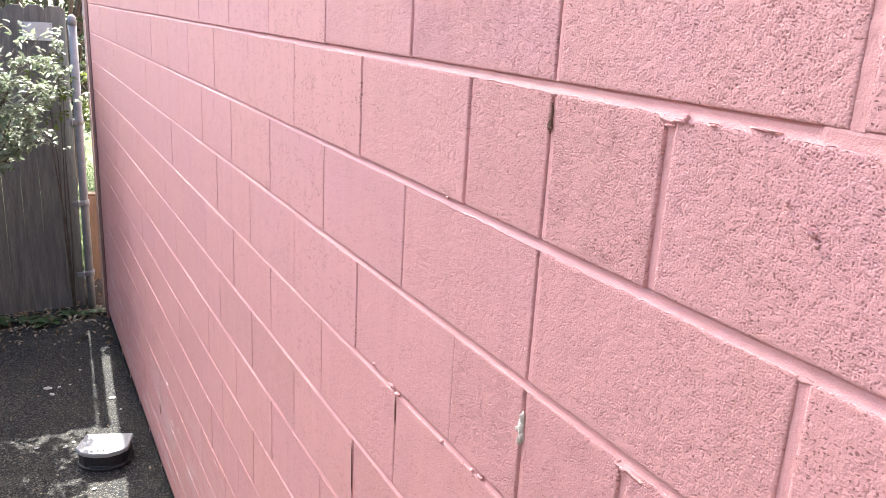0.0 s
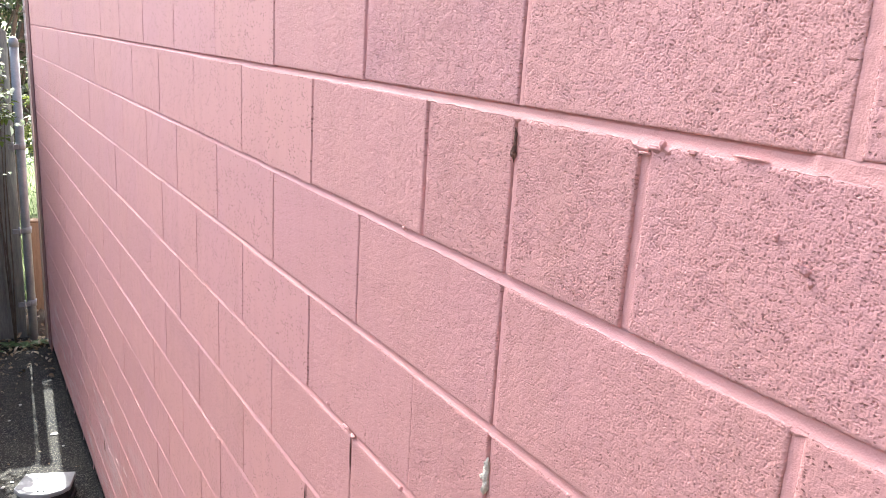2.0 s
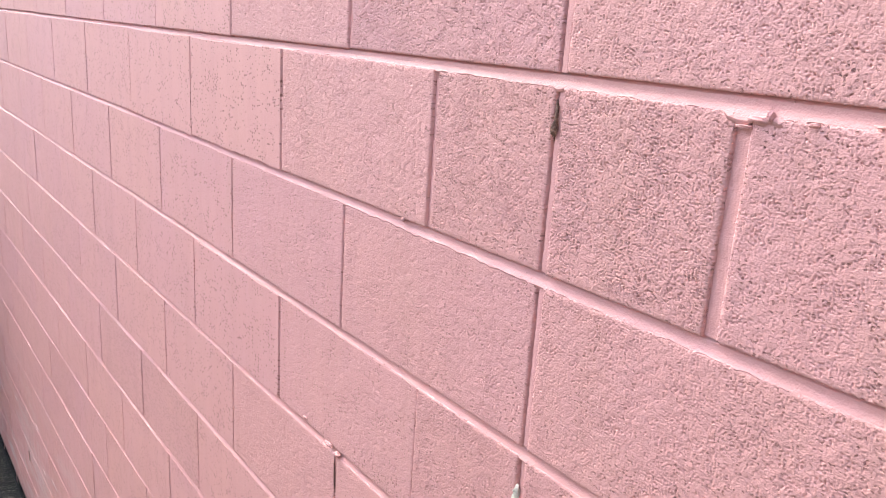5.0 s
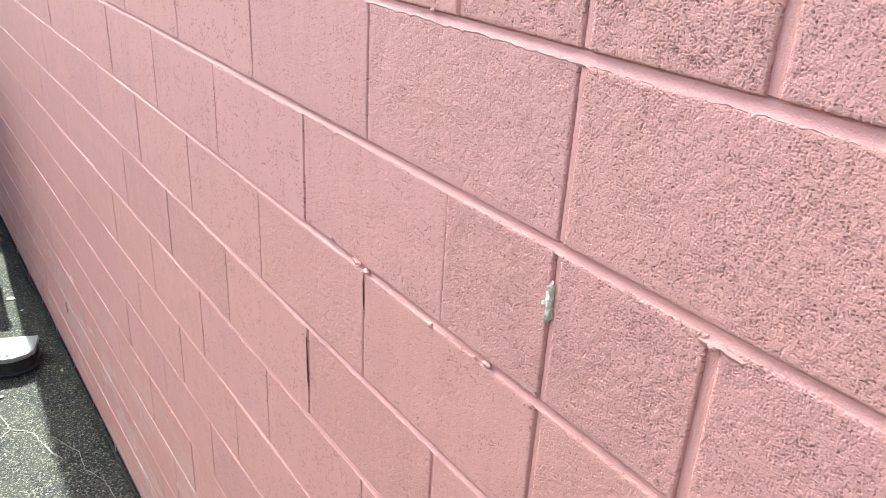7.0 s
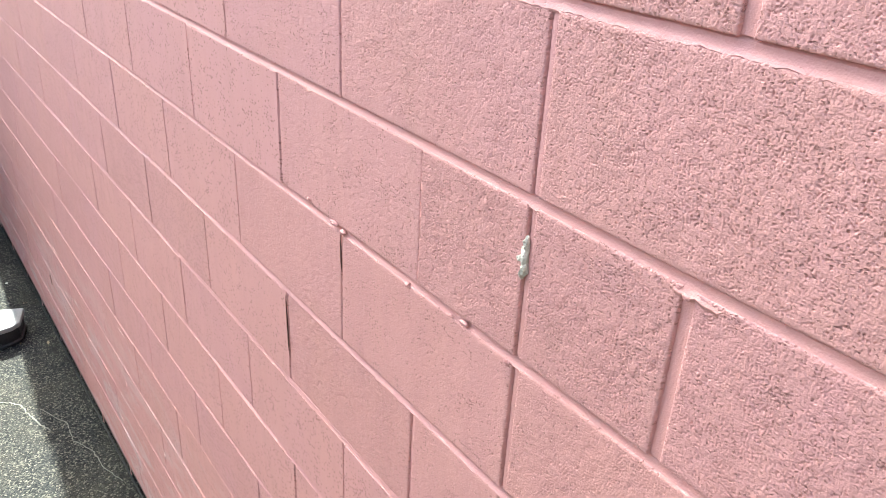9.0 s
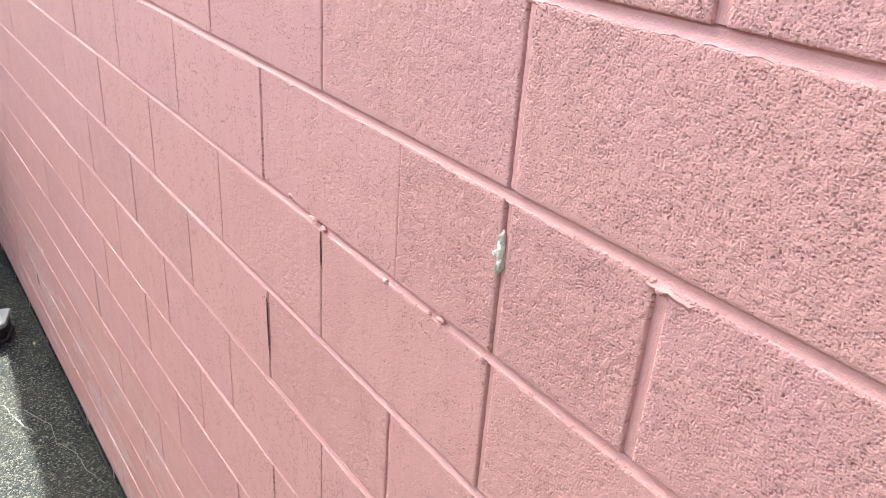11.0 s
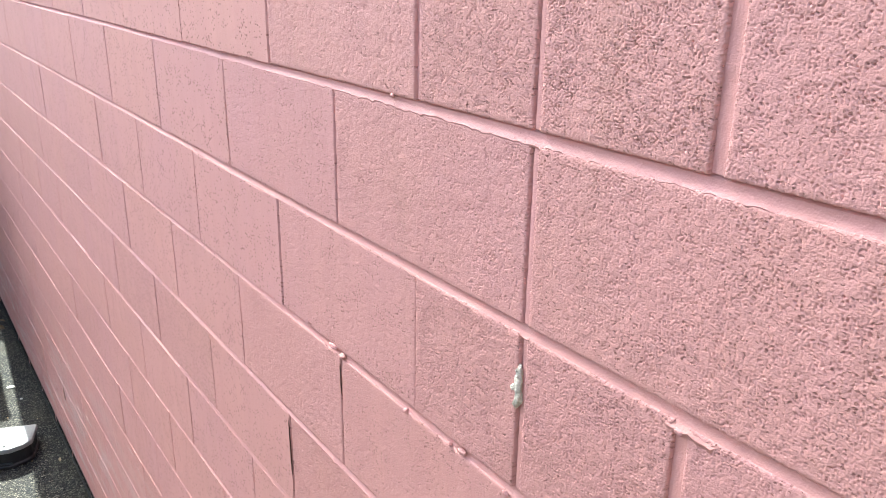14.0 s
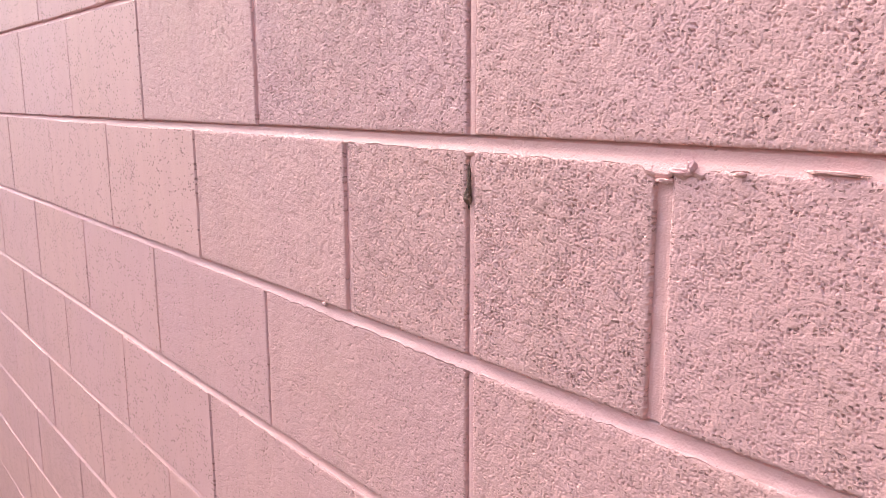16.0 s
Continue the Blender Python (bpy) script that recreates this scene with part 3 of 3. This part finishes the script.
# ---- wooden fence across the end ----
fence = thing("wooden_fence", "tall weathered grey board fence in shade", "fence", (0, 6.27, 0))
random.seed(11)
x, FENCE_TOP = -0.145, 2.48
while x > -4.2:
    w = random.uniform(0.128, 0.142)
    top, off = FENCE_TOP + random.uniform(-0.012, 0.012), random.uniform(-0.004, 0.004)
    bm = bmesh.new()
    ear = 0.03
    lean = 0.016 if x > -0.15 else 0.0
    outline = [(x, -0.04), (x + lean, top - ear), (x + lean - ear, top), (x - w + ear, top), (x - w, top - ear), (x - w, -0.04)]
    face = bm.faces.new([bm.verts.new((a, off, b)) for a, b in outline])
    ext = bmesh.ops.extrude_face_region(bm, geom=[face])["geom"]
    for v in ext:
        if isinstance(v, bmesh.types.BMVert):
            v.co.y += 0.018
    bmesh.ops.bevel(bm, geom=bm.edges[:], offset=0.002, segments=1, affect="EDGES")
    part("board", bm, old_wood, fence)
    x -= w + random.choice((0.0004, 0.0006, 0.001))
for z in (0.35, 1.25, 2.1):
    part("rail", box_bm(-4.2, -0.17, 0.026, 0.064, z - 0.045, z + 0.045, 0.004), old_wood, fence)
for x in (-1.4, -3.2):
    part("post", box_bm(x - 0.045, x + 0.045, 0.067, 0.157, 0, 2.3, 0.004), old_wood, fence)
board = thing("notice_board", "blank faded white board fixed to the wooden fence", "sign", (-0.335, 6.258, 2.29))
part("panel", box_bm(-0.105, 0.105, -0.006, 0.0, -0.068, 0.068, 0.002), board_white, board)
for a in (-0.092, 0.092):
    tube("screw", [(a, -0.009, 0.052), (a, -0.005, 0.052)], [0.005, 0.005], zinc, board, 8)

stub = thing("wooden_post", "short tan wooden post beside the gate post", "post", (-0.025, 6.42, 0))
part("shaft", box_bm(-0.045, 0.045, -0.045, 0.045, 0.0, 0.94, 0.006, 2), warm_wood, stub)
part("top", box_bm(-0.05, 0.05, -0.05, 0.05, 0.943, 0.96, 0.004), warm_wood, stub)

# ---- bait box on the asphalt ----
bait = thing("bait_box", "black plastic rodent bait box with a pale grey lid", "bait station", (-0.27, 3.645, 0.0))
bait.rotation_euler[2] = radians(-20)


def bait_outline(grow):
    """Straight back and sides that taper to a bowed front."""
    pts = [(0.135, 0.10), (-0.125, 0.10), (-0.145, -0.055), (-0.10, -0.105), (-0.03, -0.128), (0.045, -0.124), (0.105, -0.092), (0.138, -0.05)]
    return [(a * grow, b * grow) for a, b in pts]


def slab(name, rings, mat, parent, label=""):
    """A closed solid through rings of (scale, height)."""
    bm = bmesh.new()
    loops = [[bm.verts.new((a, b, z)) for a, b in bait_outline(g)] for g, z in rings]
    n = len(loops[0])
    for lo, hi in zip(loops, loops[1:]):
        for i in range(n):
            bm.faces.new((lo[i], lo[(i + 1) % n], hi[(i + 1) % n], hi[i]))
    bm.faces.new(loops[0][::-1])
    bm.faces.new(loops[-1])
    edges = [e for e in bm.edges if abs(e.verts[0].co.z - e.verts[1].co.z) > 0.004]
    bmesh.ops.bevel(bm, geom=edges, offset=0.004, segments=1, affect="EDGES")
    return part(name, bm, mat, parent, label)


slab("base", [(1.0, 0.0), (1.0, 0.012), (0.93, 0.018), (0.93, 0.085)], black_plastic, bait)
lid = slab("lid", [(0.98, 0.086), (1.01, 0.09), (1.01, 0.104), (0.985, 0.112), (0.9, 0.115)], white_plastic, bait, "pale grey plastic lid")
for a in (-0.012, 0.018):
    tube("lock_hole", [(a, -0.098, 0.1165), (a, -0.098, 0.119)], [0.006, 0.006], black_plastic, lid, 10)
part("tunnel_lip", box_bm(-0.06, 0.05, -0.124, -0.116, 0.022, 0.03, 0.002), black_plastic, bait)

# ---- cracks in the asphalt ----
def crack(pts, width, seed):
    rnd = random.Random(seed)
    fine = []
    for (x0, y0), (x1, y1) in zip(pts, pts[1:]):
        for i in range(6):
            k = i / 6
            fine.append((x0 + (x1 - x0) * k + rnd.uniform(-0.004, 0.004), y0 + (y1 - y0) * k + rnd.uniform(-0.006, 0.006)))
    rows = []
    for i, (x, y) in enumerate(fine):
        a, b = fine[max(i - 1, 0)], fine[min(i + 1, len(fine) - 1)]
        d = Vector((b[0] - a[0], b[1] - a[1], 0)).normalized()
        s = Vector((-d.y, d.x, 0)) * width * rnd.uniform(0.4, 1.0)
        z = 0.006 * noise.noise((x * 1.3, y * 1.3, 0)) - 0.003
        rows.append([(x - s.x, y - s.y, z - 0.002), (x - s.x * 0.8, y - s.y * 0.8, z + 0.003), (x + s.x * 0.8, y + s.y * 0.8, z + 0.003), (x + s.x, y + s.y, z - 0.002)])
    v, f = strip(rows)
    return tagged(mesh_ob("pavement_crack", v, f, pale_crack), "pale grit-filled crack in the asphalt", "crack", kind="structure")


crack([(-0.60, 3.02), (-0.45, 2.99), (-0.366, 3.06), (-0.32, 3.023), (-0.281, 2.97), (-0.262, 2.876), (-0.234, 2.774), (-0.205, 2.71)], 0.005, 1)
crack([(-0.366, 3.06), (-0.385, 3.18), (-0.42, 3.25)], 0.005, 2)
crack([(-0.21, 2.9), (-0.136, 2.728), (-0.142, 2.596), (-0.088, 2.476), (-0.077, 2.336), (-0.03, 2.2)], 0.0024, 3)

# ---- bush in front of the fence ----
def branchy(name, label, category, foot, tips, leaf, leaf_count, leaf_size, seed, trunk_r=0.02, spread=0.11, droop=0.3):
    """Tapered stems from the foot to each tip, twigs along their outer half, and leaves along the twigs."""
    rnd = random.Random(seed)
    ob = thing(name, label, category, foot)
    spots, sizes = [], []
    verts, faces = [], []

    def add(points, radii, sides):
        v, f = tube_data(points, radii, sides)
        n = len(verts)
        verts.extend(v)
        faces.extend(tuple(i + n for i in q) for q in f)

    ends = []
    for tip in tips:
        tip = Vector(tip)
        mid = Vector((tip.x * 0.35, tip.y * 0.35, tip.z * 0.62))
        pts = [Vector((0, 0, -0.03)), mid * 0.5 + Vector((rnd.uniform(-0.03, 0.03), rnd.uniform(-0.03, 0.03), 0)), mid, (mid + tip) / 2 + Vector((0, 0, 0.05)), tip]
        add(pts, [trunk_r, trunk_r * 0.85, trunk_r * 0.6, trunk_r * 0.35, trunk_r * 0.12], 6)
        for k in range(9):
            u = rnd.uniform(0.35, 1.0)
            s = mid.lerp(tip, u)
            e = s + Vector((rnd.gauss(0, spread), rnd.gauss(0, spread), rnd.gauss(0.0, spread * 0.8)))
            add([s, (s + e) / 2 + Vector((0, 0, 0.015)), e], [trunk_r * 0.2, trunk_r * 0.14, trunk_r * 0.06], 4)
            ends.append((s, e))
    for k in range(leaf_count):
        s, e = ends[k % len(ends)]
        p = s.lerp(e, rnd.uniform(0.2, 1.08)) + Vector([rnd.gauss(0, spread * 0.16) for _ in range(3)])
        spots.append(p)
        sizes.append(leaf_size * rnd.uniform(0.6, 1.25))
    mesh_ob("stem", verts, faces, bark, ob, "", True)
    v, f = leaves_data(spots, sizes, rnd, droop)
    crown = mesh_ob("leaves", v, f, leaf, ob)
    crown["kind"] = "stuff"
    return ob


branchy("bush", "straggly green bush with sunlit drooping leaves before the fence", "bush", (-1.05, 5.38, 0),
        [(0.15, -0.3, 2.2), (0.35, -0.28, 2.17), (0.5, -0.25, 2.02), (0.25, -0.3, 1.95), (0.6, -0.2, 2.2), (0.72, -0.15, 1.97), (-0.1, -0.3, 2.1), (-0.4, -0.3, 2.2), (0.05, -0.3, 2.05), (0.35, -0.25, 2.3), (0.68, -0.2, 2.3), (-0.5, -0.4, 2.0), (-0.2, -0.3, 2.4),
         (0.55, -0.25, 2.27), (0.6, -0.28, 1.94), (0.68, -0.25, 1.86), (0.5, -0.3, 1.88), (0.83, 0.1, 2.05), (0.86, 0.2, 2.25), (0.45, -0.3, 2.1), (0.3, -0.3, 2.24), (0.62, -0.28, 1.78), (0.45, -0.2, 2.35), (0.75, -0.1, 2.17), (0.2, -0.35, 2.05), (0.55, -0.3, 1.82)],
        leaf_bush, 3000, 0.056, 5, 0.012, 0.10, 0.12)
branchy("vine", "yellow-green leafy vine hanging beside the gate post", "vine", (-0.24, 6.1, -0.03), [(0.02, -0.03, 2.33), (0.06, -0.04, 2.22), (-0.1, -0.05, 2.18), (-0.18, -0.06, 2.2)], leaf_yellow, 150, 0.055, 13, 0.007, 0.06)
branchy("vine", "yellow-green leafy vine behind the gate post", "vine", (0.34, 6.9, -0.03), [(-0.32, 0, 2.05), (-0.26, 0.05, 1.9), (-0.33, -0.05, 1.78), (-0.24, 0.1, 2.25), (-0.3, 0.0, 1.68)], leaf_yellow, 420, 0.065, 9, 0.012, 0.06)

# ---- weeds, leaf litter ----
def weed(at, count, size, seed):
    rnd = random.Random(seed)
    ob = thing("weed", "low broad-leaved green weed at the foot of the fence", "weed", at, "weeds along the fence")
    for k in range(count):
        yaw, rise = 2 * math.pi * k / count + rnd.uniform(-0.3, 0.3), rnd.uniform(0.25, 0.8)
        rows = []
        for i in range(6):
            u = i / 5
            w = size * 0.24 * math.sin(math.pi * min(1, u * 0.9 + 0.06)) + 0.002
            c = Vector((math.cos(yaw) * size * u, math.sin(yaw) * size * u, size * (rise * u - 0.75 * u * u * rise) + 0.012))
            s = Vector((-math.sin(yaw), math.cos(yaw), 0)) * w
            rows.append([c - s + Vector((0, 0, w * 0.3)), c, c + s + Vector((0, 0, w * 0.3))])
        v, f = strip(rows)
        mesh_ob("leaf", v, f, leaf_weed, ob, "", True)
    return ob


weed((-0.46, 5.92, 0), 6, 0.13, 1)
weed((-0.60, 6.02, 0), 6, 0.10, 2)
weed((-0.30, 6.06, 0), 7, 0.09, 3)
weed((-0.80, 6.05, 0), 7, 0.12, 4)
weed((-0.18, 6.02, 0), 6, 0.07, 5)
weed((-0.07, 6.04, 0), 7, 0.075, 6)
weed((-0.95, 5.85, 0), 6, 0.11, 7)

rnd = random.Random(21)
spots, sizes = [], []
for k in range(620):
    y = 6.22 - abs(rnd.gauss(0, 0.34))
    spots.append((rnd.uniform(-1.6, -0.02), y, 0.006 + rnd.uniform(0, 0.025)))
    sizes.append(rnd.uniform(0.02, 0.055))
for k in range(70):
    spots.append((rnd.uniform(-1.2, -0.05), rnd.uniform(3.4, 5.6), 0.008))
    sizes.append(rnd.uniform(0.012, 0.03))
v, f = leaves_data(spots, sizes, rnd, 0.02, 0.6)
tagged(mesh_ob("leaf_litter", v, f, leaf_dry), "scattered dry fallen leaves on the asphalt", "leaf litter", kind="stuff")

bm = bmesh.new()
bmesh.ops.create_icosphere(bm, subdivisions=4, radius=1)
for v in bm.verts:
    k = 1 + 0.3 * noise.noise(v.co * 2.3) + 0.12 * noise.noise(v.co * 7)
    v.co = (0.0 + v.co.x * 0.22 * k, 6.5 + v.co.y * 0.24 * k, v.co.z * 0.22 * k)
tagged(part("litter_mound", bm, bark, smooth=True), "low heap of soil and leaf litter round the wooden post", "soil heap", kind="stuff")
spots, sizes = [], []
for k in range(260):
    a, h = rnd.uniform(0, 2 * math.pi), rnd.uniform(0.02, 1)
    q = math.sqrt(1 - h * h)
    spots.append((0.225 * q * math.cos(a), 6.5 + 0.245 * q * math.sin(a), 0.225 * h))
    sizes.append(rnd.uniform(0.025, 0.05))
v, f = leaves_data(spots, sizes, rnd, 0.1, 0.6)
tagged(mesh_ob("heap_leaves", v, f, leaf_dry), "brown dead leaves on the soil heap", "leaf litter", kind="stuff")

# flat pale stones and scraps on the asphalt
pale_stone = mottled("pale_stone", ((0.3, (0.34, 0.33, 0.30)), (0.7, (0.55, 0.53, 0.49))), 40, 0.9, fine=250)
for k, (x, y, s) in enumerate(((-0.142, 4.42, 0.026), (-0.115, 4.24, 0.012), (-0.52, 4.72, 0.03), (-0.45, 4.72, 0.014), (-0.50, 4.62, 0.022), (-0.38, 4.73, 0.01), (-0.3, 4.95, 0.014), (-0.62, 3.93, 0.016), (-0.47, 3.88, 0.016), (-0.42, 3.92, 0.012), (-0.36, 3.36, 0.014))):
    bm = bmesh.new()
    bmesh.ops.create_icosphere(bm, subdivisions=2, radius=1)
    for v in bm.verts:
        q = 1 + 0.4 * noise.noise(v.co * 1.4 + Vector((k * 3.1, 0, 0)))
        v.co = (v.co.x * s * q, v.co.y * s * 0.7 * q, v.co.z * s * 0.22 + s * 0.12)
    ob = tagged(part("stone", bm, pale_stone), "flat pale stone lying on the asphalt", "stone", "stones on the asphalt")
    ob.location = (x, y, 0)
    ob.rotation_euler[2] = k * 1.3

# ---- beyond the fence ----
rnd = random.Random(33)
verts, faces = [], []
for k in range(9000):
    x, y = rnd.uniform(-0.6, 2.4), 6.55 + rnd.random() ** 1.5 * 9
    h, a, n = rnd.uniform(0.04, 0.12), rnd.uniform(0, math.pi), len(verts)
    b = Vector((math.cos(a), math.sin(a), 0)) * 0.004
    t = Vector((rnd.gauss(0, 0.03), rnd.gauss(0, 0.03), h))
    p = Vector((x, y, -0.03))
    verts += [p - b, p + b, p + b * 0.6 + t * 0.6, p - b * 0.6 + t * 0.6, p + t]
    faces += [(n, n + 1, n + 2, n + 3), (n + 3, n + 2, n + 4)]
tagged(mesh_ob("lawn", verts, faces, grass_mat), "sunlit green lawn grass behind the fence", "grass", kind="stuff")


def tree(foot, height, crown_r, seed, leaf, count, size):
    rnd = random.Random(seed)
    tips = []
    for k in range(16):
        a, q = rnd.uniform(0, 2 * math.pi), crown_r * math.sqrt(rnd.random())
        tips.append((q * math.cos(a), q * math.sin(a), height * rnd.uniform(0.45, 1.0)))
    return branchy("tree", "leafy green tree in sun beyond the fence", "tree", foot, tips, leaf, count, size, seed, 0.07, crown_r * 0.32)


tree((-0.15, 8.6, -0.03), 3.7, 0.9, 45, leaf_tree, 4200, 0.075)
tree((-1.2, 10.5, -0.03), 4.6, 1.5, 41, leaf_tree, 5200, 0.10)
tree((0.9, 12.5, -0.03), 4.4, 1.5, 42, leaf_tree, 5200, 0.10)
tree((-3.2, 11.5, -0.03), 4.2, 1.6, 43, leaf_tree, 4200, 0.11)
tree((2.8, 14.0, -0.03), 4.5, 1.8, 44, leaf_tree, 4200, 0.11)
branchy("shrub", "dense green shrub behind the building's corner", "shrub", (0.45, 9.2, -0.03), [(-0.3, -0.2, 1.9), (0.2, 0, 2.1), (0.3, 0.2, 1.6), (-0.1, 0.2, 2.3), (-0.4, 0.1, 1.5), (0.1, -0.3, 1.3)], leaf_tree, 1600, 0.07, 51, 0.025, 0.18)

# ---- blocks, each a piece of the wall ----
for r in range(-3, 13):
    z = TOP - (r - 1) * H
    odd = 1 if r % 2 else 0
    cuts = sorted({c for c in range(-30, 15) if c == 0 or c % 2 == odd})
    for c0, c1 in zip(cuts, cuts[1:]):
        far, near = min(-H * c0, NORTH - 0.002), max(-H * c1, SOUTH)
        if far - near < 0.05 or near > NORTH or far < SOUTH:
            continue
        ga, gb = head_joint(c0, r)[0] / 2, head_joint(c1, r)[0] / 2
        y0, y1 = near + gb, far - ga
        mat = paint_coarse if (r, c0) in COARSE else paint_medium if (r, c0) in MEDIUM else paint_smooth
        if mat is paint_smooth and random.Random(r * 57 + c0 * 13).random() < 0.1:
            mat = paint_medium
        lift = bed_offset(r + 1, (y0 + y1) / 2)
        thin = joint_width(r, (y0 + y1) / 2)
        under, over = 0.0085 * thin, 0.0070 * thin
        if -0.95 < near < 0.55 and 0 <= r <= 5:
            kind = "coarse" if mat is paint_coarse else "medium" if mat is paint_medium else "smooth"
            me = rough_block(y1 - y0, H - under - over, kind, 900 + r * 40 + c0, 0.0015 if near < -0.65 or near > 0.15 or r == 5 else 0.0008 if near < -0.15 and r < 4 else 0.001)
        else:
            me = block_mesh(y1 - y0, round(H - under - over, 3), near < 1.3, mat, r * 40 + c0 if near < 1.3 else 0)
        ob = new("block", me)
        ob.location = (random.uniform(-0.0009, 0.0009), y0, z - H + under + lift)
        ob.parent = wall
